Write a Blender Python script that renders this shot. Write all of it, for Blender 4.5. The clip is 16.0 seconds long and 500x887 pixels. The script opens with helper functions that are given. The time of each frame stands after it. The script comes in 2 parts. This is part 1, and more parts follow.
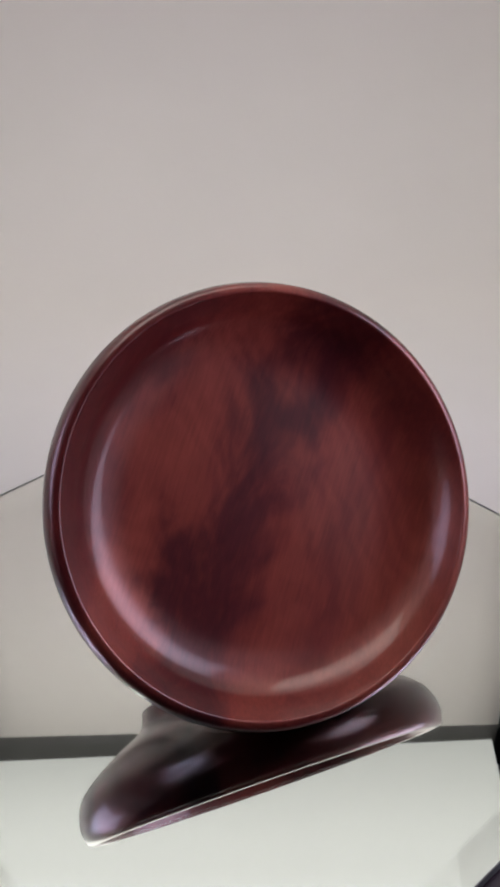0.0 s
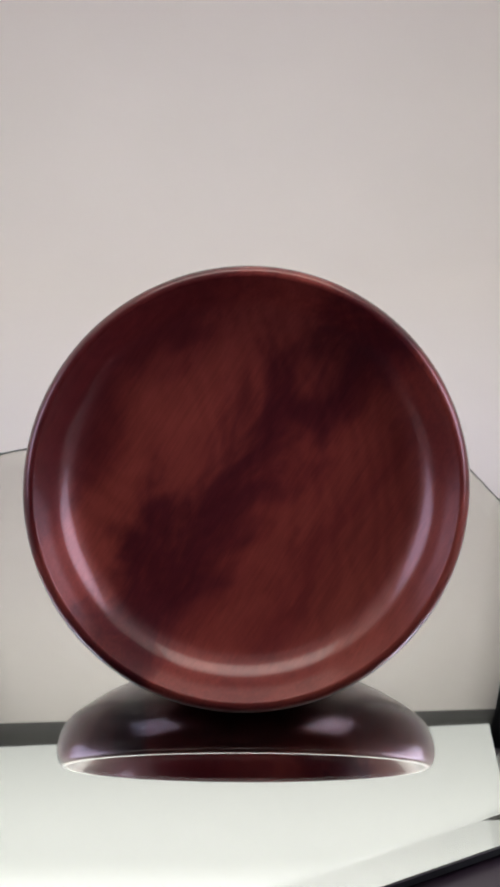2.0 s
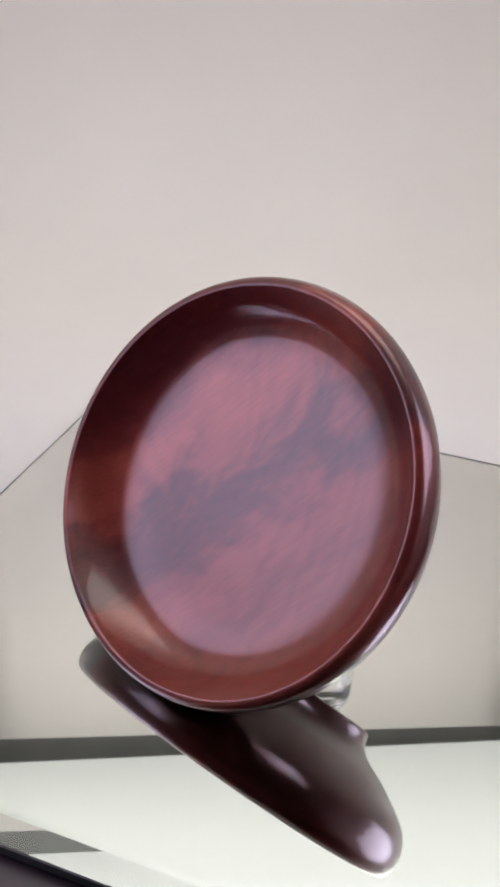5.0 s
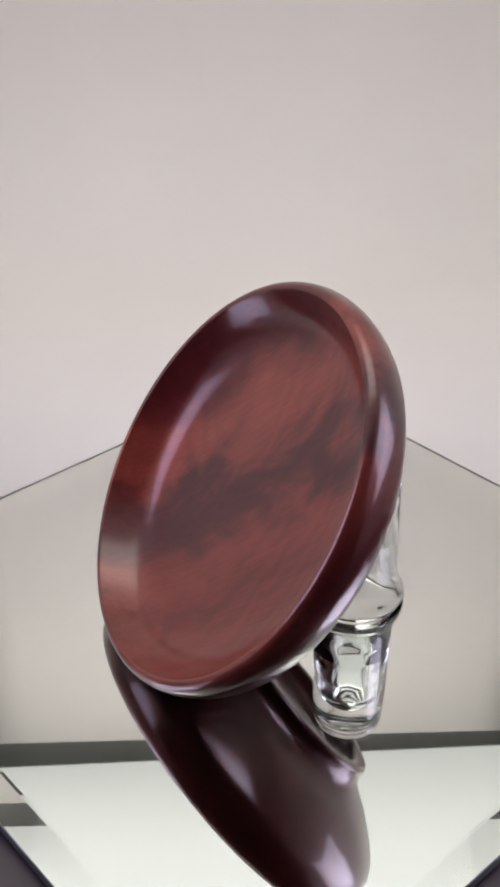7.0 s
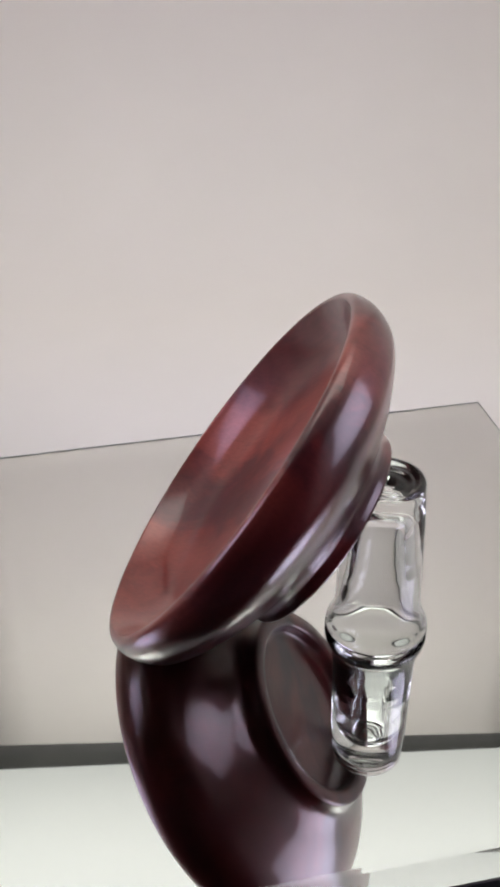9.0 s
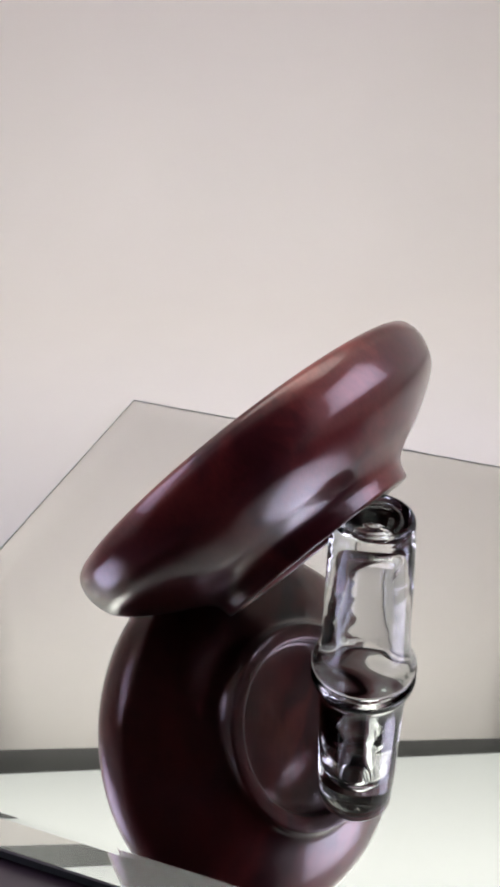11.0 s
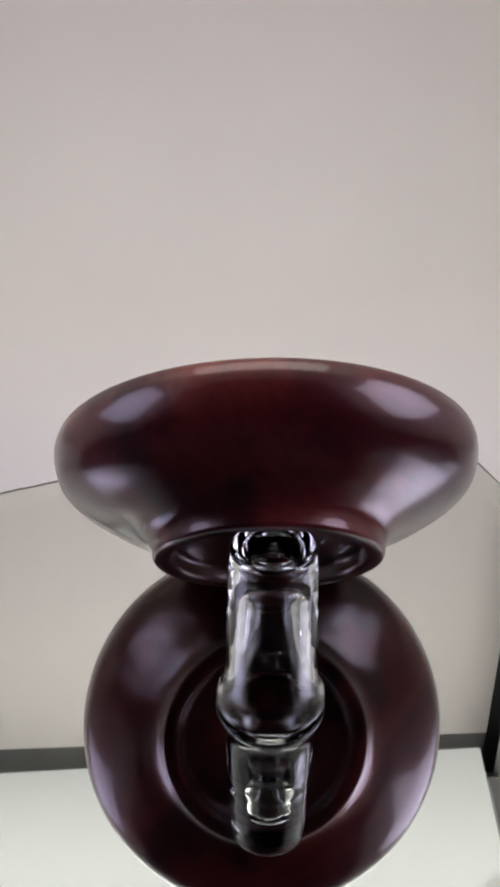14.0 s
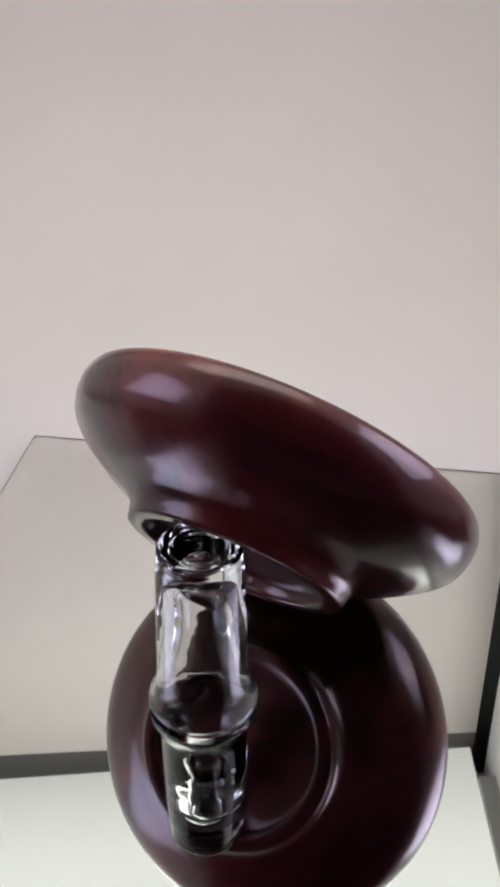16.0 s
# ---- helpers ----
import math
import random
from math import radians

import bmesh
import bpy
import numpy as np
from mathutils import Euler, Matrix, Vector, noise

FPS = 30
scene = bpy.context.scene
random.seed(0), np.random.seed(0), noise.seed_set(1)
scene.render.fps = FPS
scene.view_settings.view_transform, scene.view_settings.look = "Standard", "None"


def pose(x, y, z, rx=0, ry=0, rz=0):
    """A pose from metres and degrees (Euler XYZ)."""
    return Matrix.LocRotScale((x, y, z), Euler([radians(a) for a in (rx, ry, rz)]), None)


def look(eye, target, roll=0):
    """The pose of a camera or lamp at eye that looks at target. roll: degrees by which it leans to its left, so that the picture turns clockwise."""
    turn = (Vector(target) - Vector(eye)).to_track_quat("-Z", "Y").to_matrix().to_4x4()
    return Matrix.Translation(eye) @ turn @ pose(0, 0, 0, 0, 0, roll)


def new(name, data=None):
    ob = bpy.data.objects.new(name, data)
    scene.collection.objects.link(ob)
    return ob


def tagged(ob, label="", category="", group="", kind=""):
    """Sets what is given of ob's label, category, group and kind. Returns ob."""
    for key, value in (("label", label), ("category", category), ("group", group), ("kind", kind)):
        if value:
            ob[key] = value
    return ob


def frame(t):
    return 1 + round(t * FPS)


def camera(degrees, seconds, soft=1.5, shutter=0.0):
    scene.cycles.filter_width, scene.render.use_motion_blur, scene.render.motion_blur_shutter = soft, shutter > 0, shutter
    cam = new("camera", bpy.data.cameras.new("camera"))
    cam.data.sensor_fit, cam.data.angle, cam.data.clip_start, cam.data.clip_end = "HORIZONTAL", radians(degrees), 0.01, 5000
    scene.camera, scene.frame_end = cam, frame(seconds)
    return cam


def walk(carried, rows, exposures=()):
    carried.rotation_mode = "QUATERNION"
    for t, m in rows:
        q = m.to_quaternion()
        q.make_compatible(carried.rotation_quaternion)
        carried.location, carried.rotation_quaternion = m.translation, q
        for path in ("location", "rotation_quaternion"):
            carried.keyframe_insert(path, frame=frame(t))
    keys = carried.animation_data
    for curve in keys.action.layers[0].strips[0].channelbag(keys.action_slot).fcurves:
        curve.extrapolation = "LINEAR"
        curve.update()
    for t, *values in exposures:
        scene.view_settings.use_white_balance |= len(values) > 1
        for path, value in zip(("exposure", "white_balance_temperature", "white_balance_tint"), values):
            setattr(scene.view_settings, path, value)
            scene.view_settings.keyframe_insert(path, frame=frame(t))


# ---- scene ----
# The camera is held by hand before a small light box; the mirror plate turns under the bowl.
EYE = (0.0, -0.3458, 0.3083)
# seconds, yaw, pitch, roll of the hand-held camera
SWAY = [
    (0, 0.96, -32.71, 0.22), (0.5, 1.04, -32.69, 0.17), (1, 1.04, -32.56, -0.02), (1.5, 0.84, -33.02, 0.18),
    (2, 0.80, -33.43, 0.16), (2.5, 1.03, -33.16, -0.17), (3, 1.21, -33.01, -0.14), (3.5, 1.23, -33.20, -0.20),
    (4, 1.17, -33.07, -0.10), (4.5, 1.43, -32.79, -0.21), (7, 1.59, -32.43, -0.30), (7.5, 1.90, -32.19, -0.58),
    (8, 1.79, -32.35, -0.43), (10.5, 1.88, -32.17, -0.32), (11, 1.72, -32.09, -0.21), (11.5, 1.90, -32.06, -0.46),
    (12, 1.74, -32.00, -0.44), (12.5, 1.85, -31.90, -0.60), (13, 0.30, -32.25, 0.18), (13.5, 0.16, -32.18, 0.20),
    (14, 0.14, -32.21, 0.37), (14.5, 0.09, -32.14, 0.10), (15, 0.29, -32.01, 0.16), (15.5, 0.30, -31.85, -0.23),
    (16, -0.66, -32.07, 0.14),
]
# seconds, degrees by which the plate has turned
TURN = [
    (0, -24.16), (0.5, -18.08), (1, -11.75), (1.5, -3.00), (2, -0.87), (2.5, 6.12), (3, 11.45), (3.5, 20.40),
    (4, 29.45), (4.5, 35.71), (5, 42.12), (5.5, 48.28), (6, 54.42), (6.5, 60.78), (7, 67.59), (7.5, 77.10),
    (8, 83.13), (8.5, 89.99), (9, 97.02), (9.5, 104.24), (10, 111.67), (10.5, 119.33), (11, 128.99), (11.5, 141.59),
    (12, 152.27), (12.5, 161.23), (13, 168.87), (13.5, 173.58), (14, 178.15), (14.5, 187.04), (15, 194.92), (15.5, 201.78),
    (16, 209.79),
]
cam = camera(25.43, 16.0, soft=3.4)


def camera_path():
    rows = []
    for t, yaw, pitch, roll in SWAY:
        y, p = radians(yaw), radians(pitch)
        ahead = Vector((-math.sin(y) * math.cos(p), math.cos(y) * math.cos(p), math.sin(p)))
        rows.append((t, look(EYE, Vector(EYE) + ahead, roll)))
    return rows


walk(cam, camera_path(), exposures=[(0, -0.36), (2, -0.11), (4.5, -0.01), (7, -0.05), (8, -0.19), (10.5, 0.10), (12, 0.02), (12.5, -0.04), (14, -0.24), (16, -0.15)])

# ---- light ----
WALL_Y, WALL_TOP, RIGHT_X, LEFT_X, FRONT_Y = 0.4688, 0.5715, 0.2492, -0.30, -0.24
CEIL = WALL_TOP + 0.030
TABLE_Z = -0.0065
world = bpy.data.worlds.new("room_light")
world.use_nodes = True
world.node_tree.nodes["Background"].inputs["Color"].default_value = (0.10, 0.10, 0.12, 1)
world.node_tree.nodes["Background"].inputs["Strength"].default_value = 0.3
scene.world = world


# ---- materials ----
def material(name, colour, rough=0.5, metal=0.0, **more):
    m = bpy.data.materials.new(name)
    m.use_nodes = True
    b = m.node_tree.nodes["Principled BSDF"]
    b.inputs["Base Color"].default_value = (*colour, 1)
    b.inputs["Roughness"].default_value = rough
    b.inputs["Metallic"].default_value = metal
    for k, v in more.items():
        b.inputs[k.replace("_", " ")].default_value = v
    return m


def nodes_of(m):
    return m.node_tree.nodes, m.node_tree.links, m.node_tree.nodes["Principled BSDF"]


def ramp(n, stops):
    r = n.new("ShaderNodeValToRGB")
    while len(r.color_ramp.elements) < len(stops):
        r.color_ramp.elements.new(0.5)
    for e, (at, c) in zip(r.color_ramp.elements, stops):
        e.position, e.color = at, (*c, 1)
    return r


def noise_node(n, scale, detail=4, rough=0.55, distort=0.0):
    x = n.new("ShaderNodeTexNoise")
    x.inputs["Scale"].default_value, x.inputs["Detail"].default_value = scale, detail
    x.inputs["Roughness"].default_value, x.inputs["Distortion"].default_value = rough, distort
    return x


def mix(n, l, a, b, fac, kind="MIX"):
    x = n.new("ShaderNodeMix")
    x.data_type, x.blend_type = "RGBA", kind
    if isinstance(fac, float):
        x.inputs["Factor"].default_value = fac
    else:
        l.new(fac, x.inputs["Factor"])
    l.new(a, x.inputs[6]), l.new(b, x.inputs[7])
    return x.outputs[2]


def paint(name, colour, spread=0.04, scale=9.0, rough=0.8, bump=0.05):
    """A matt surface with faint blotches and a fine tooth."""
    m = material(name, colour, rough)
    n, l, b = nodes_of(m)
    co = n.new("ShaderNodeTexCoord")
    big, fine = noise_node(n, scale, 3), noise_node(n, scale * 60, 3)
    l.new(co.outputs["Object"], big.inputs["Vector"]), l.new(co.outputs["Object"], fine.inputs["Vector"])
    r = ramp(n, [(0.3, [c * (1 - spread) for c in colour]), (0.7, [min(1, c * (1 + spread)) for c in colour])])
    l.new(big.outputs["Fac"], r.inputs["Fac"]), l.new(r.outputs["Color"], b.inputs["Base Color"])
    bp = n.new("ShaderNodeBump")
    bp.inputs["Strength"].default_value, bp.inputs["Distance"].default_value = bump, 0.001
    l.new(fine.outputs["Fac"], bp.inputs["Height"]), l.new(bp.outputs["Normal"], b.inputs["Normal"])
    return m


def rosewood():
    """Dark red-brown turned wood, cloudy figure along the grain, whose polished fibres give a sheen of their own colour under the varnish."""
    m = material("varnished_rosewood", (0.08, 0.02, 0.014), 0.3, 0.20, Coat_Weight=0.75, Coat_Roughness=0.09, Specular_IOR_Level=0.35)
    n, l, b = nodes_of(m)
    co = n.new("ShaderNodeTexCoord")

    def along(degrees, scale, shift=(0, 0, 0)):
        turn, size = n.new("ShaderNodeMapping"), n.new("ShaderNodeMapping")
        turn.inputs["Rotation"].default_value = (0, 0, radians(-degrees))
        turn.inputs["Location"].default_value = shift
        size.inputs["Scale"].default_value = scale
        l.new(co.outputs["Object"], turn.inputs["Vector"]), l.new(turn.outputs["Vector"], size.inputs["Vector"])
        return size.outputs["Vector"]

    cloud = noise_node(n, 1.0, 3, 0.5, 0.8)
    l.new(along(52, (17, 30, 24), (0.031, 0.012, 0)), cloud.inputs["Vector"])
    swirl = noise_node(n, 1.0, 5, 0.6, 2.2)
    l.new(along(62, (26, 75, 50)), swirl.inputs["Vector"])
    grain = noise_node(n, 1.0, 6, 0.65, 0.5)
    l.new(along(58, (60, 900, 500)), grain.inputs["Vector"])
    # one broad dark vein with paler wood on either side of it, darker again towards the upper left
    across = n.new("ShaderNodeVectorMath")
    across.operation = "DOT_PRODUCT"
    across.inputs[1].default_value = (-0.77, 0.64, 0.15)
    l.new(co.outputs["Object"], across.inputs[0])

    def reckon(kind, a, b, c=0.0):
        x = n.new("ShaderNodeMath")
        x.operation = kind
        for k, v in enumerate((a, b, c)):
            if isinstance(v, float):
                x.inputs[k].default_value = v
            else:
                l.new(v, x.inputs[k])
        return x.outputs[0]

    # the outside wood is darkened, with a wavy border: shade put into its colour
    squashed, depth = n.new("ShaderNodeMapping"), n.new("ShaderNodeVectorMath")
    squashed.inputs["Scale"].default_value = (1, 1, 2)
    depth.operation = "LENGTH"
    l.new(co.outputs["Object"], squashed.inputs["Vector"]), l.new(squashed.outputs["Vector"], depth.inputs[0])
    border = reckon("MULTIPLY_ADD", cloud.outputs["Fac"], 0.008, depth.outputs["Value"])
    shade_mask = n.new("ShaderNodeMapRange")
    shade_mask.interpolation_type = "SMOOTHSTEP"
    shade_mask.inputs["From Min"].default_value, shade_mask.inputs["From Max"].default_value = 0.0805, 0.0885
    l.new(border, shade_mask.inputs["Value"])
    # fine wavering growth rings
    rings = n.new("ShaderNodeTexWave")
    rings.wave_type, rings.rings_direction = "RINGS", "SPHERICAL"
    for key, value in (("Scale", 55.0), ("Distortion", 14.0), ("Detail", 4.0), ("Detail Scale", 0.6)):
        rings.inputs[key].default_value = value
    l.new(along(20, (1, 0.55, 1.6), (0.02, -0.045, 0)), rings.inputs["Vector"])
    ring_tone = ramp(n, [(0.1, (0.93, 0.91, 0.91)), (0.9, (1.03, 1.04, 1.03))])
    l.new(rings.outputs["Fac"], ring_tone.inputs["Fac"])
    vein = reckon("MULTIPLY_ADD", across.outputs["Value"], 6.25, 0.506)
    wave = reckon("MULTIPLY_ADD", cloud.outputs["Fac"], 0.50, -0.25)
    ripple = reckon("MULTIPLY_ADD", swirl.outputs["Fac"], 0.12, -0.06)
    figure = reckon("ADD", reckon("ADD", vein, wave), ripple)
    c = ramp(n, [(0.0, (0.302, 0.0618, 0.0429)), (0.16, (0.230, 0.0393, 0.0321)), (0.24, (0.185, 0.0281, 0.0259)), (0.34, (0.319, 0.0590, 0.0429)), (0.42, (0.230, 0.0356, 0.0312)), (0.49, (0.084, 0.0115, 0.0174)),
                 (0.55, (0.101, 0.0140, 0.0179)), (0.63, (0.319, 0.0562, 0.0438)), (0.71, (0.370, 0.0711, 0.0518)), (0.79, (0.280, 0.0459, 0.0384)), (0.88, (0.151, 0.0211, 0.0232)), (1.0, (0.134, 0.0192, 0.0210))])
    c.color_ramp.interpolation = "B_SPLINE"
    l.new(figure, c.inputs["Fac"])
    g = ramp(n, [(0.3, (0.83, 0.81, 0.80)), (0.7, (1.12, 1.11, 1.10))])
    l.new(grain.outputs["Fac"], g.inputs["Fac"])
    # shade tone multiplied into the outside wood
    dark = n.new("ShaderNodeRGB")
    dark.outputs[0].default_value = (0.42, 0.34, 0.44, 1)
    shaded_wood = mix(n, l, c.outputs["Color"], dark.outputs[0], 1.0, "MULTIPLY")
    figured = mix(n, l, c.outputs["Color"], shaded_wood, shade_mask.outputs["Result"])
    fibred = mix(n, l, figured, ring_tone.outputs["Color"], 1.0, "MULTIPLY")
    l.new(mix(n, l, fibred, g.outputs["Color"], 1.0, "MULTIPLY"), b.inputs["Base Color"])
    smear = noise_node(n, 40, 4, 0.6, 0.8)
    l.new(co.outputs["Object"], smear.inputs["Vector"])
    rr = n.new("ShaderNodeMapRange")
    rr.inputs["To Min"].default_value, rr.inputs["To Max"].default_value = 0.26, 0.36
    l.new(smear.outputs["Fac"], rr.inputs["Value"]), l.new(rr.outputs["Result"], b.inputs["Roughness"])
    bp = n.new("ShaderNodeBump")
    bp.inputs["Strength"].default_value, bp.inputs["Distance"].default_value = 0.02, 0.0003
    l.new(swirl.outputs["Fac"], bp.inputs["Height"]), l.new(bp.outputs["Normal"], b.inputs["Normal"])
    l.new(bp.outputs["Normal"], b.inputs["Coat Normal"])
    return m


def glowing(name, colour, strength):
    m = material(name, colour, 0.6)
    b = m.node_tree.nodes["Principled BSDF"]
    b.inputs["Emission Color"].default_value = (*colour, 1)
    b.inputs["Emission Strength"].default_value = strength
    return m


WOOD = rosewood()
BACKDROP = paint("white_backdrop_vinyl", (0.850, 0.780, 0.745), 0.02, 7, 0.7, 0.02)
SIDE = paint("white_lining", (0.80, 0.79, 0.78))
TRIM = paint("grey_rail", (0.34, 0.34, 0.33), 0.08, 30, 0.55)
RAIL = paint("dark_grey_rail", (0.075, 0.072, 0.066), 0.1, 30, 0.55)
LIP = paint("grey_rail_lip", (0.09, 0.085, 0.082), 0.1, 30, 0.55)
SEAM = paint("dark_grey_piping", (0.045, 0.045, 0.047), 0.15, 30, 0.6)
TABLE = paint("dark_plum_tabletop", (0.055, 0.032, 0.045), 0.2, 14, 0.35)
MIRROR = material("silvered_mirror", (0.915, 0.915, 0.905), 0.008, 1.0)
EDGE = material("backing_paint", (0.10, 0.12, 0.115), 0.3)
SHEET = material("sheet_glass", (0.985, 0.985, 0.982), 0.0, IOR=1.52, Transmission_Weight=1.0)
GROUND = paint("ground_glass", (0.66, 0.67, 0.65), 0.1, 60, 0.5)
GLASS = material("clear_glass", (0.99, 1.0, 0.995), 0.0, IOR=1.5, Transmission_Weight=1.0)


def side_glow(name, colour, power):
    """Diffuser of a side panel: brightest in its middle."""
    m = glowing(name, colour, 1.0)
    n, l, b = nodes_of(m)
    b.inputs["Base Color"].default_value = (0.5, 0.5, 0.5, 1)
    co, size, ball = n.new("ShaderNodeTexCoord"), n.new("ShaderNodeMapping"), n.new("ShaderNodeTexGradient")
    ball.gradient_type = "SPHERICAL"
    size.inputs["Scale"].default_value = (0, 7.5, 6.5)
    l.new(co.outputs["Object"], size.inputs["Vector"]), l.new(size.outputs["Vector"], ball.inputs["Vector"])
    at = n.new("ShaderNodeMapRange")
    at.interpolation_type = "SMOOTHSTEP"
    at.inputs["To Min"].default_value, at.inputs["To Max"].default_value = 1.5 * power, 3.7 * power
    at.inputs["From Max"].default_value = 0.75
    l.new(ball.outputs["Fac"], at.inputs["Value"]), l.new(at.outputs["Result"], b.inputs["Emission Strength"])
    return m


PANEL_LEFT = side_glow("left_led_diffuser", (0.70, 0.68, 1.0), 1.1)
PANEL_RIGHT = side_glow("right_led_diffuser", (0.80, 0.76, 1.0), 1.55)


def ceiling_glow():
    """Diffuser of the ceiling panel: its row of LEDs runs across the middle, so that it is brightest there."""
    m = glowing("led_diffuser", (0.97, 1.0, 0.93), 1.0)
    n, l, b = nodes_of(m)
    b.inputs["Base Color"].default_value = (0.35, 0.36, 0.35, 1)
    co, sep = n.new("ShaderNodeTexCoord"), n.new("ShaderNodeSeparateXYZ")
    l.new(co.outputs["Object"], sep.inputs[0])
    r = ramp(n, [(0.0, (0.03,) * 3), (0.27, (0.08,) * 3), (0.41, (0.95,) * 3), (0.56, (1.0,) * 3), (0.78, (0.255,) * 3), (1.0, (0.172,) * 3)])
    r.color_ramp.interpolation = "EASE"
    at = n.new("ShaderNodeMapRange")
    at.inputs["From Min"].default_value, at.inputs["From Max"].default_value = -0.34, 0.38
    l.new(sep.outputs["Y"], at.inputs["Value"]), l.new(at.outputs["Result"], r.inputs["Fac"])
    times = n.new("ShaderNodeMath")
    times.operation = "MULTIPLY"
    times.inputs[1].default_value = 3.2
    l.new(r.outputs["Color"], times.inputs[0]), l.new(times.outputs[0], b.inputs["Emission Strength"])
    return m


CEILING_GLOW = ceiling_glow()
ROOM = paint("dim_room_paint", (0.24, 0.22, 0.25), 0.2, 2, 0.8)


# ---- building helpers ----
def mesh_from(name, bm, mat, smooth=False):
    me = bpy.data.meshes.new(name)
    bmesh.ops.recalc_face_normals(bm, faces=bm.faces[:])
    bm.to_mesh(me)
    bm.free()
    me.materials.append(mat)
    if smooth:
        me.polygons.foreach_set("use_smooth", [True] * len(me.polygons))
    return me


def part(name, bm, mat, parent, label="", smooth=False):
    ob = new(name, mesh_from(name, bm, mat, smooth))
    ob.parent = parent
    if label:
        tagged(ob, label)
    return ob


def structure(name, bm, mat, label, category, smooth=False):
    return tagged(new(name, mesh_from(name, bm, mat, smooth)), label, category, kind="structure")


def box(x0, x1, y0, y1, z0, z1, bevel=0.0):
    bm = bmesh.new()
    m = Matrix.Translation(((x0 + x1) / 2, (y0 + y1) / 2, (z0 + z1) / 2)) @ Matrix.Diagonal((x1 - x0, y1 - y0, z1 - z0, 1))
    bmesh.ops.create_cube(bm, size=1, matrix=m)
    if bevel:
        bmesh.ops.bevel(bm, geom=bm.edges[:], offset=bevel, segments=2, profile=0.5, affect="EDGES")
    return bm


def spline(points, steps=6):
    """A smooth line through points (Catmull-Rom)."""
    out = []
    p = [points[0], *points, points[-1]]
    for i in range(1, len(p) - 2):
        for k in range(steps):
            t = k / steps
            out.append(tuple(0.5 * (2 * p[i][c] + (p[i + 1][c] - p[i - 1][c]) * t + (2 * p[i - 1][c] - 5 * p[i][c] + 4 * p[i + 1][c] - p[i + 2][c]) * t * t
                                    + (3 * p[i][c] - p[i - 1][c] - 3 * p[i + 1][c] + p[i + 2][c]) * t ** 3) for c in (0, 1)))
    return out + [tuple(points[-1])]


def lathe(profile, n=128, closed=False, skew=0.0):
    """A solid turned round z from (radius, z) pairs."""
    bm = bmesh.new()
    rings = []
    for r, z in profile:
        if r < 1e-6:
            rings.append([bm.verts.new((0, 0, z))])
        else:
            rings.append([bm.verts.new((r * math.cos(a) + skew * r * math.sin(a), r * math.sin(a), z)) for a in (2 * math.pi * k / n for k in range(n))])
    pairs = list(zip(rings, rings[1:])) + ([(rings[-1], rings[0])] if closed else [])
    for a, b in pairs:
        for k in range(n):
            j = (k + 1) % n
            if len(a) == 1 and len(b) == 1:
                continue
            if len(a) == 1:
                bm.faces.new((a[0], b[k], b[j]))
            elif len(b) == 1:
                bm.faces.new((a[k], a[j], b[0]))
            else:
                bm.faces.new((a[k], a[j], b[j], b[k]))
    return bm


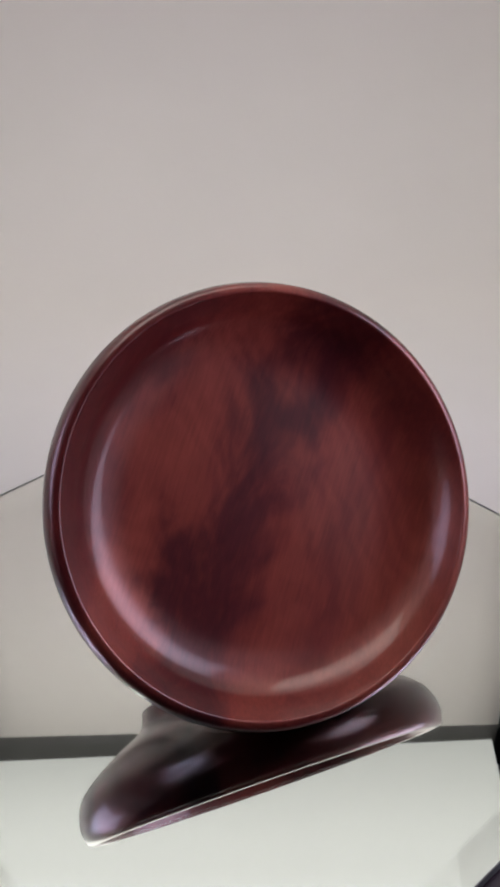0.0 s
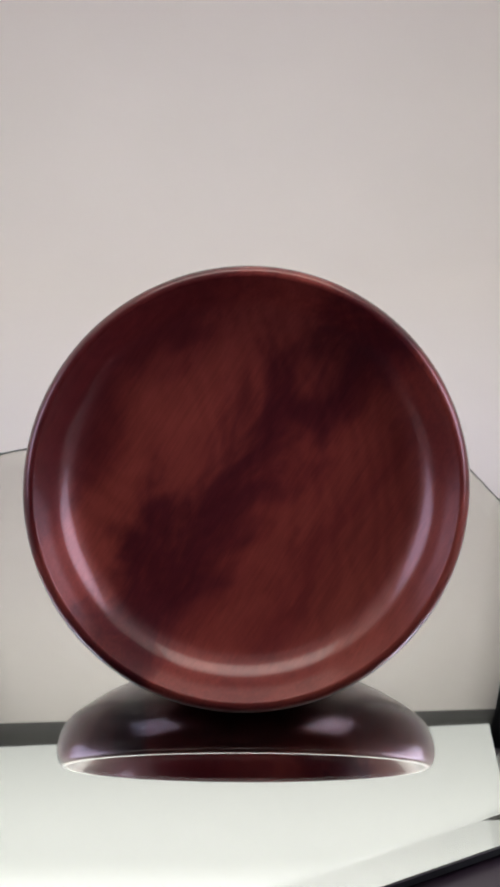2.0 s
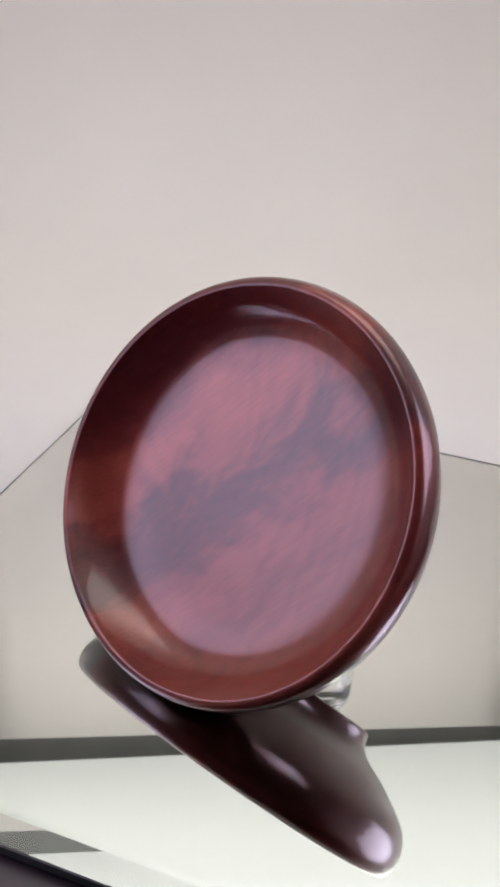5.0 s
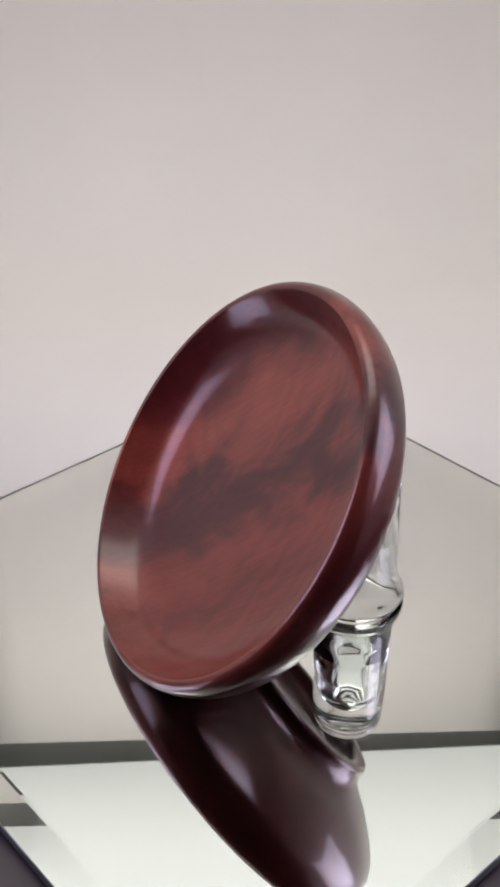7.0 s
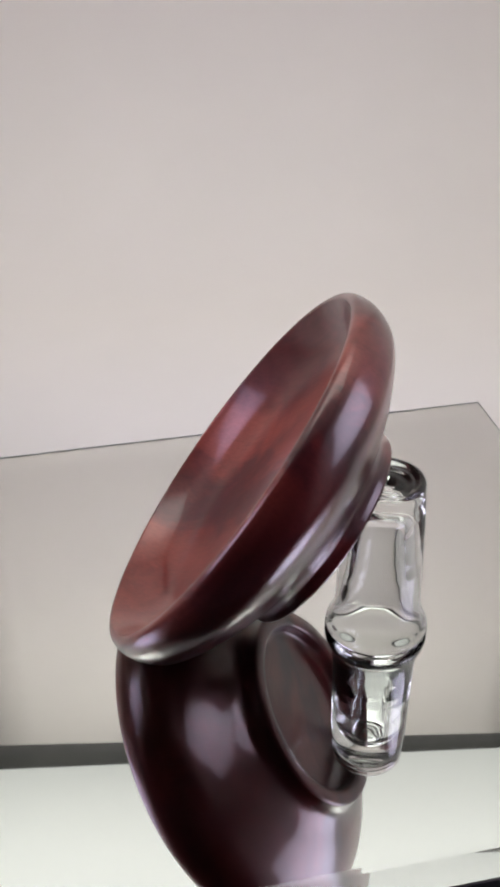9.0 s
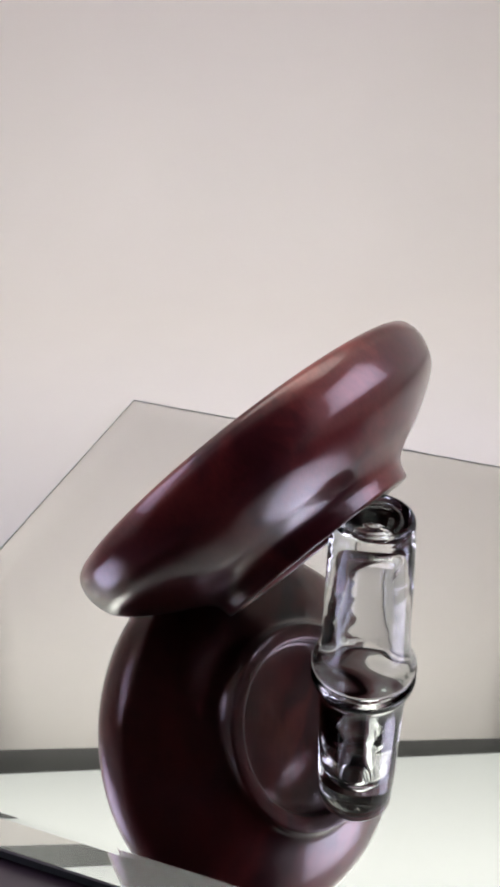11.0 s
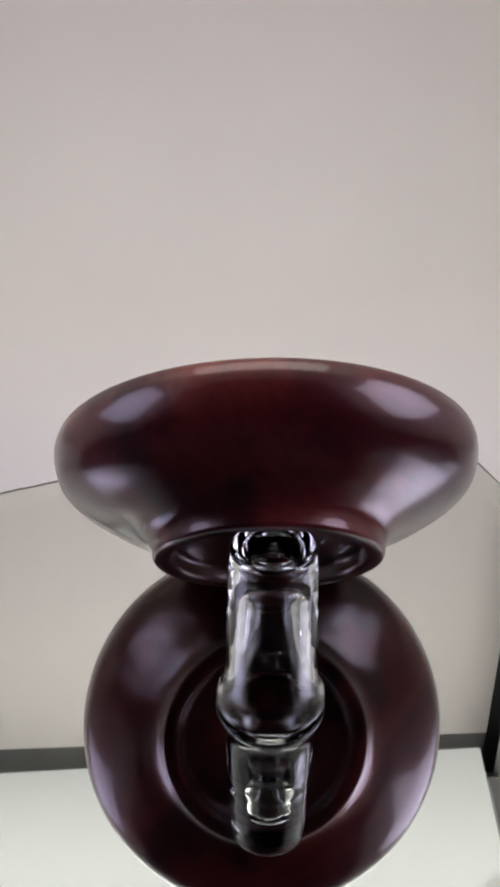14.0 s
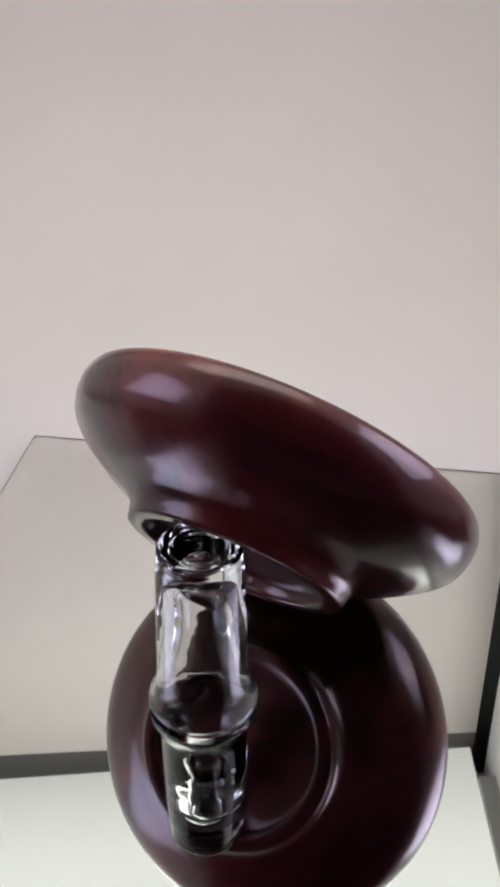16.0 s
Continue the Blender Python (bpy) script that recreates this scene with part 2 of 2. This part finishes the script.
# ---- the light box ----
def light_box():
    # table under everything
    structure("table_surface", box(-1.2, 1.2, -1.3, 1.0, TABLE_Z - 0.03, TABLE_Z), TABLE, "dark plum-brown table surface under the light box", "table")
    # seamless backdrop: floor, curve, wall
    line = [(0.0, TABLE_Z + 0.0012), (WALL_Y - 0.16, TABLE_Z + 0.0012)]
    line += [(WALL_Y - 0.16 + 0.16 * math.sin(a), TABLE_Z + 0.0012 + 0.16 * (1 - math.cos(a))) for a in (k * math.pi / 36 for k in range(1, 19))]
    line += [(WALL_Y, WALL_TOP * 0.6), (WALL_Y, WALL_TOP)]
    bm = bmesh.new()
    x0, x1, tilt = LEFT_X + 0.01, RIGHT_X, 0.0564
    front = [[bm.verts.new((x, y + tilt * x, z)) for x in np.linspace(x0, x1, 14)] for y, z in line]
    for a, b in zip(front, front[1:]):
        for k in range(13):
            bm.faces.new((a[k], a[k + 1], b[k + 1], b[k]))
    ob = structure("backdrop", bm, BACKDROP, "smooth white vinyl backdrop curving up from the table", "backdrop", True)
    so = ob.modifiers.new("thick", "SOLIDIFY")
    so.thickness, so.offset = 0.001, 0
    # dark rail between backdrop and ceiling panel, and the corner gap beside it
    for name, y, z0, z1, mat, label in (("trim_rail", -0.002, WALL_TOP + 0.013, CEIL + 0.014, RAIL, "dark grey rail along the top of the backdrop"),
                                        ("trim_lip", -0.0032, WALL_TOP - 0.004, WALL_TOP + 0.013, LIP, "grey lip of the rail along the top of the backdrop")):
        bm = box(x0 - 0.02, x1, y, 0.012, z0, z1)
        bmesh.ops.transform(bm, matrix=Matrix.Translation((0, WALL_Y + 0.003, 0)) @ Matrix.Rotation(math.atan(tilt), 4, "Z"), verts=bm.verts[:])
        structure(name, bm, mat, label, "rail")
    for name, x in (("trim_left", LEFT_X - 0.006), ("trim_right", RIGHT_X + 0.006)):
        structure(name, box(x - 0.009, x + 0.009, FRONT_Y + 0.01, WALL_Y - 0.03, CEIL - 0.012, CEIL + 0.012), TRIM, "grey rail along the edge of the ceiling panel", "rail")
    # shell
    structure("wall_back", box(LEFT_X - 0.03, RIGHT_X + 0.045, WALL_Y + 0.03, WALL_Y + 0.045, TABLE_Z, CEIL + 0.05), SEAM, "dark fabric shell behind the backdrop", "wall")
    structure("wall_right", box(RIGHT_X + 0.014, RIGHT_X + 0.022, FRONT_Y, WALL_Y + 0.01, TABLE_Z, CEIL + 0.05), SIDE, "white lined side wall of the light box", "wall")
    structure("wall_left", box(LEFT_X - 0.022, LEFT_X - 0.014, FRONT_Y, WALL_Y - 0.02, TABLE_Z, CEIL + 0.05), SIDE, "white lined side wall of the light box", "wall")
    structure("ceiling", box(LEFT_X - 0.022, RIGHT_X + 0.022, FRONT_Y, WALL_Y + 0.045, CEIL + 0.05, CEIL + 0.06), SIDE, "white lined top of the light box", "ceiling")


def ceiling_light():
    ob = tagged(new("ceiling_light"), "flat white LED panel filling the top of the light box", "light panel")
    ob.location, ob.rotation_euler = ((LEFT_X + RIGHT_X) / 2, 0.1, CEIL), (0, radians(1.5), 0)
    w, y0, y1, lean = (RIGHT_X - LEFT_X) / 2 - 0.004, FRONT_Y + 0.02 - 0.1, WALL_Y - 0.1, 0.0564
    mid = (LEFT_X + RIGHT_X) / 2

    def sheet(z0, z1):
        bm = box(-w, w, y0, y1, z0, z1)
        for v in bm.verts:
            if v.co.y > 0:
                v.co.y += lean * (v.co.x + mid)
        return bm

    part("diffuser", sheet(0, 0.006), CEILING_GLOW, ob, "glowing white diffuser")
    part("tray", sheet(0.008, 0.03), SEAM, ob, "dark grey metal tray")


def side_light(x, y, way, mat):
    ob = tagged(new("side_light"), "flat cool-white LED light panel on the side of the light box", "light panel", "side lights of the light box")
    ob.location = (x, y, 0.225)
    part("diffuser", box(min(0, way * 0.004), max(0, way * 0.004), -0.09, 0.09, -0.105, 0.105, 0.001), mat, ob, "glowing cool-white diffuser")
    part("frame", box(min(0, -way * 0.008), max(0, -way * 0.008), -0.095, 0.095, -0.11, 0.11, 0.002), SIDE, ob, "white plastic frame")


light_box()
ceiling_light()
side_light(LEFT_X - 0.006, -0.07, 1, PANEL_LEFT)
side_light(RIGHT_X + 0.006, -0.05, -1, PANEL_RIGHT)


def room():
    """The dim room in which the light box stands."""
    structure("room_wall_front", box(-1.6, 1.6, -1.62, -1.6, -0.8, 1.8), ROOM, "dim grey room wall", "wall")
    structure("room_wall_left", box(-1.62, -1.6, -1.6, 1.2, -0.8, 1.8), ROOM, "dim grey room wall", "wall")
    structure("room_wall_right", box(1.6, 1.62, -1.6, 1.2, -0.8, 1.8), ROOM, "dim grey room wall", "wall")
    structure("room_wall_back", box(-1.6, 1.6, 1.2, 1.22, -0.8, 1.8), ROOM, "dim grey room wall", "wall")
    structure("room_ceiling", box(-1.6, 1.6, -1.6, 1.2, 1.8, 1.82), ROOM, "dim grey room ceiling", "ceiling")
    structure("floor", box(-1.6, 1.6, -1.6, 1.2, -0.82, -0.8), ROOM, "dim grey room floor", "floor")


room()

# ---- the things on the plate ----
LEAN = radians(54.20)
BOWL_AT = Matrix.Translation((-0.0061, -0.0217, 0.0754)) @ Matrix.Rotation(LEAN, 4, "X")
TOP_Z, SILVER_Z = 0.0011, -0.0013
GLASS_AT = Matrix.Translation((-0.0065, 0.0396, TOP_Z + 0.0002))
PLATE_AT = Matrix.Translation((-0.0136, 0.0023, 0)) @ Matrix.Rotation(radians(20.78), 4, "Z")


def mirror_plate():
    """A sheet of clear glass, thinner towards its bevelled border, over a silvered back."""
    a, w, drop = 0.1432, 0.0120, 0.00092
    ob = tagged(new("mirror_plate"), "square silver mirror with a narrow sloping border lying on the table", "mirror")
    i = a - w
    bm = bmesh.new()
    ring = [(-1, -1), (1, -1), (1, 1), (-1, 1)]
    top = [bm.verts.new((x * i, y * i, TOP_Z)) for x, y in ring]
    edge = [bm.verts.new((x * a, y * a, TOP_Z - drop)) for x, y in ring]
    low = [bm.verts.new((x * a, y * a, SILVER_Z + 0.00004)) for x, y in ring]
    bm.faces.new(top), bm.faces.new(low[::-1])
    for k in range(4):
        j = (k + 1) % 4
        bm.faces.new((edge[k], edge[j], top[j], top[k]))
    part("glass_sheet", bm, SHEET, ob, "clear glass sheet with a sloping border")
    for k in range(4):
        bm = bmesh.new()
        turn = Matrix.Rotation(k * math.pi / 2, 4, "Z")
        bm.faces.new([bm.verts.new(turn @ Vector(p)) for p in ((-a, -a, SILVER_Z), (a, -a, SILVER_Z), (a, -a, TOP_Z - drop), (-a, -a, TOP_Z - drop))])
        part("ground_edge", bm, GROUND, ob, "ground grey edge of the glass")
    bm = bmesh.new()
    bm.faces.new([bm.verts.new((x * a, y * a, SILVER_Z)) for x, y in ring])
    part("silvering", bm, MIRROR, ob, "silvered back of the glass")
    part("backing", box(-a, a, -a, a, TABLE_Z + 0.0016, SILVER_Z - 0.0001), EDGE, ob, "dark painted backing board")
    return ob


def wooden_bowl():
    ob = tagged(new("wooden_bowl"), "dark red-brown varnished turned wooden bowl leaning on a shot glass", "bowl")
    outer = spline([(0.0781, -0.0001), (0.0790, -0.0004), (0.0802, -0.0015), (0.0811, -0.0036), (0.0817, -0.0072), (0.0810, -0.0125), (0.0785, -0.0185), (0.0734, -0.0236), (0.0664, -0.0284),
                    (0.0585, -0.0330), (0.0524, -0.0359), (0.0482, -0.0383), (0.0457, -0.0406), (0.0445, -0.0430), (0.0440, -0.0450), (0.0437, -0.0465), (0.0431, -0.0473)], 6)
    foot = [(0.0424, -0.0476), (0.0385, -0.0476), (0.0374, -0.0473), (0.0368, -0.0466), (0.0364, -0.0450), (0.0361, -0.0424), (0.0352, -0.0412), (0.0335, -0.0407), (0.030, -0.0406), (0.0, -0.0404)]
    inner = spline([(0.0, -0.0212), (0.03, -0.0206), (0.05, -0.0194), (0.0592, -0.0176), (0.0645, -0.0154), (0.0684, -0.0125), (0.0713, -0.0092), (0.0733, -0.0063), (0.0752, -0.0031), (0.0762, -0.0012), (0.0767, -0.0003), (0.0773, 0.0)], 6)
    outer, foot, inner = ([(r, z * 0.981) for r, z in line] for line in (outer, foot, inner))
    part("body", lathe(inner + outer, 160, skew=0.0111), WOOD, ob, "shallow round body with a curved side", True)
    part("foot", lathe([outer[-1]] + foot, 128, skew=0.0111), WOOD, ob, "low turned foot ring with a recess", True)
    return ob


def shot_glass():
    """Upside down: the rim on the mirror, the thick base on top."""
    ob = tagged(new("shot_glass"), "clear thick-based shot glass standing upside down on the mirror", "glass")
    r, h = 0.0154, 0.0725
    out = spline([(0.0203, 0.0), (0.0207, 0.0004), (0.0209, 0.0013), (0.0203, 0.0038), (0.0188, 0.0072), (0.0178, 0.0108), (0.0173, 0.0150), (0.0170, 0.022), (0.0166, 0.040), (0.0161, 0.058), (r + 0.0001, h - 0.006), (r, h - 0.0022),
                  (r - 0.0004, h - 0.0008), (r - 0.0014, h), (r - 0.0028, h - 0.0003), (r - 0.0042, h - 0.0016), (r - 0.0058, h - 0.0013), (r - 0.0074, h - 0.0024), (0.0052, h - 0.0019)], 10)
    # pressed glass: faint ripples round the wall
    out = [(a + 0.00006 * math.sin(z * 2600), z) if 0.022 < z < 0.062 else (a, z) for a, z in out]
    base = [(0.0040, h - 0.0021), (0.0028, h - 0.0026), (0.0014, h - 0.0030), (0.0, h - 0.0031)]
    ins = spline([(0.0, h - 0.0128), (0.003, h - 0.0132), (0.0055, h - 0.0144), (0.0071, h - 0.0166), (0.0080, h - 0.0200), (0.0086, h - 0.026), (0.0098, h - 0.040), (0.0110, 0.024), (0.0121, 0.0160), (0.0136, 0.0105), (0.0156, 0.0058), (0.0173, 0.0022), (0.0183, 0.0004)], 8)
    crest = max(range(len(out)), key=lambda k: out[k][1])
    part("wall", lathe(ins + out[:crest + 1], 96), GLASS, ob, "clear wall with a flared rim", True)
    part("base", lathe(out[crest:] + base, 96), GLASS, ob, "thick clear base with rings pressed into it", True)
    return ob


plate, bowl, tumbler = mirror_plate(), wooden_bowl(), shot_glass()


def motions():
    for thing, at in ((plate, PLATE_AT), (bowl, BOWL_AT), (tumbler, GLASS_AT)):
        walk(thing, [(t, Matrix.Rotation(radians(-a), 4, "Z") @ at) for t, a in TURN])


motions()
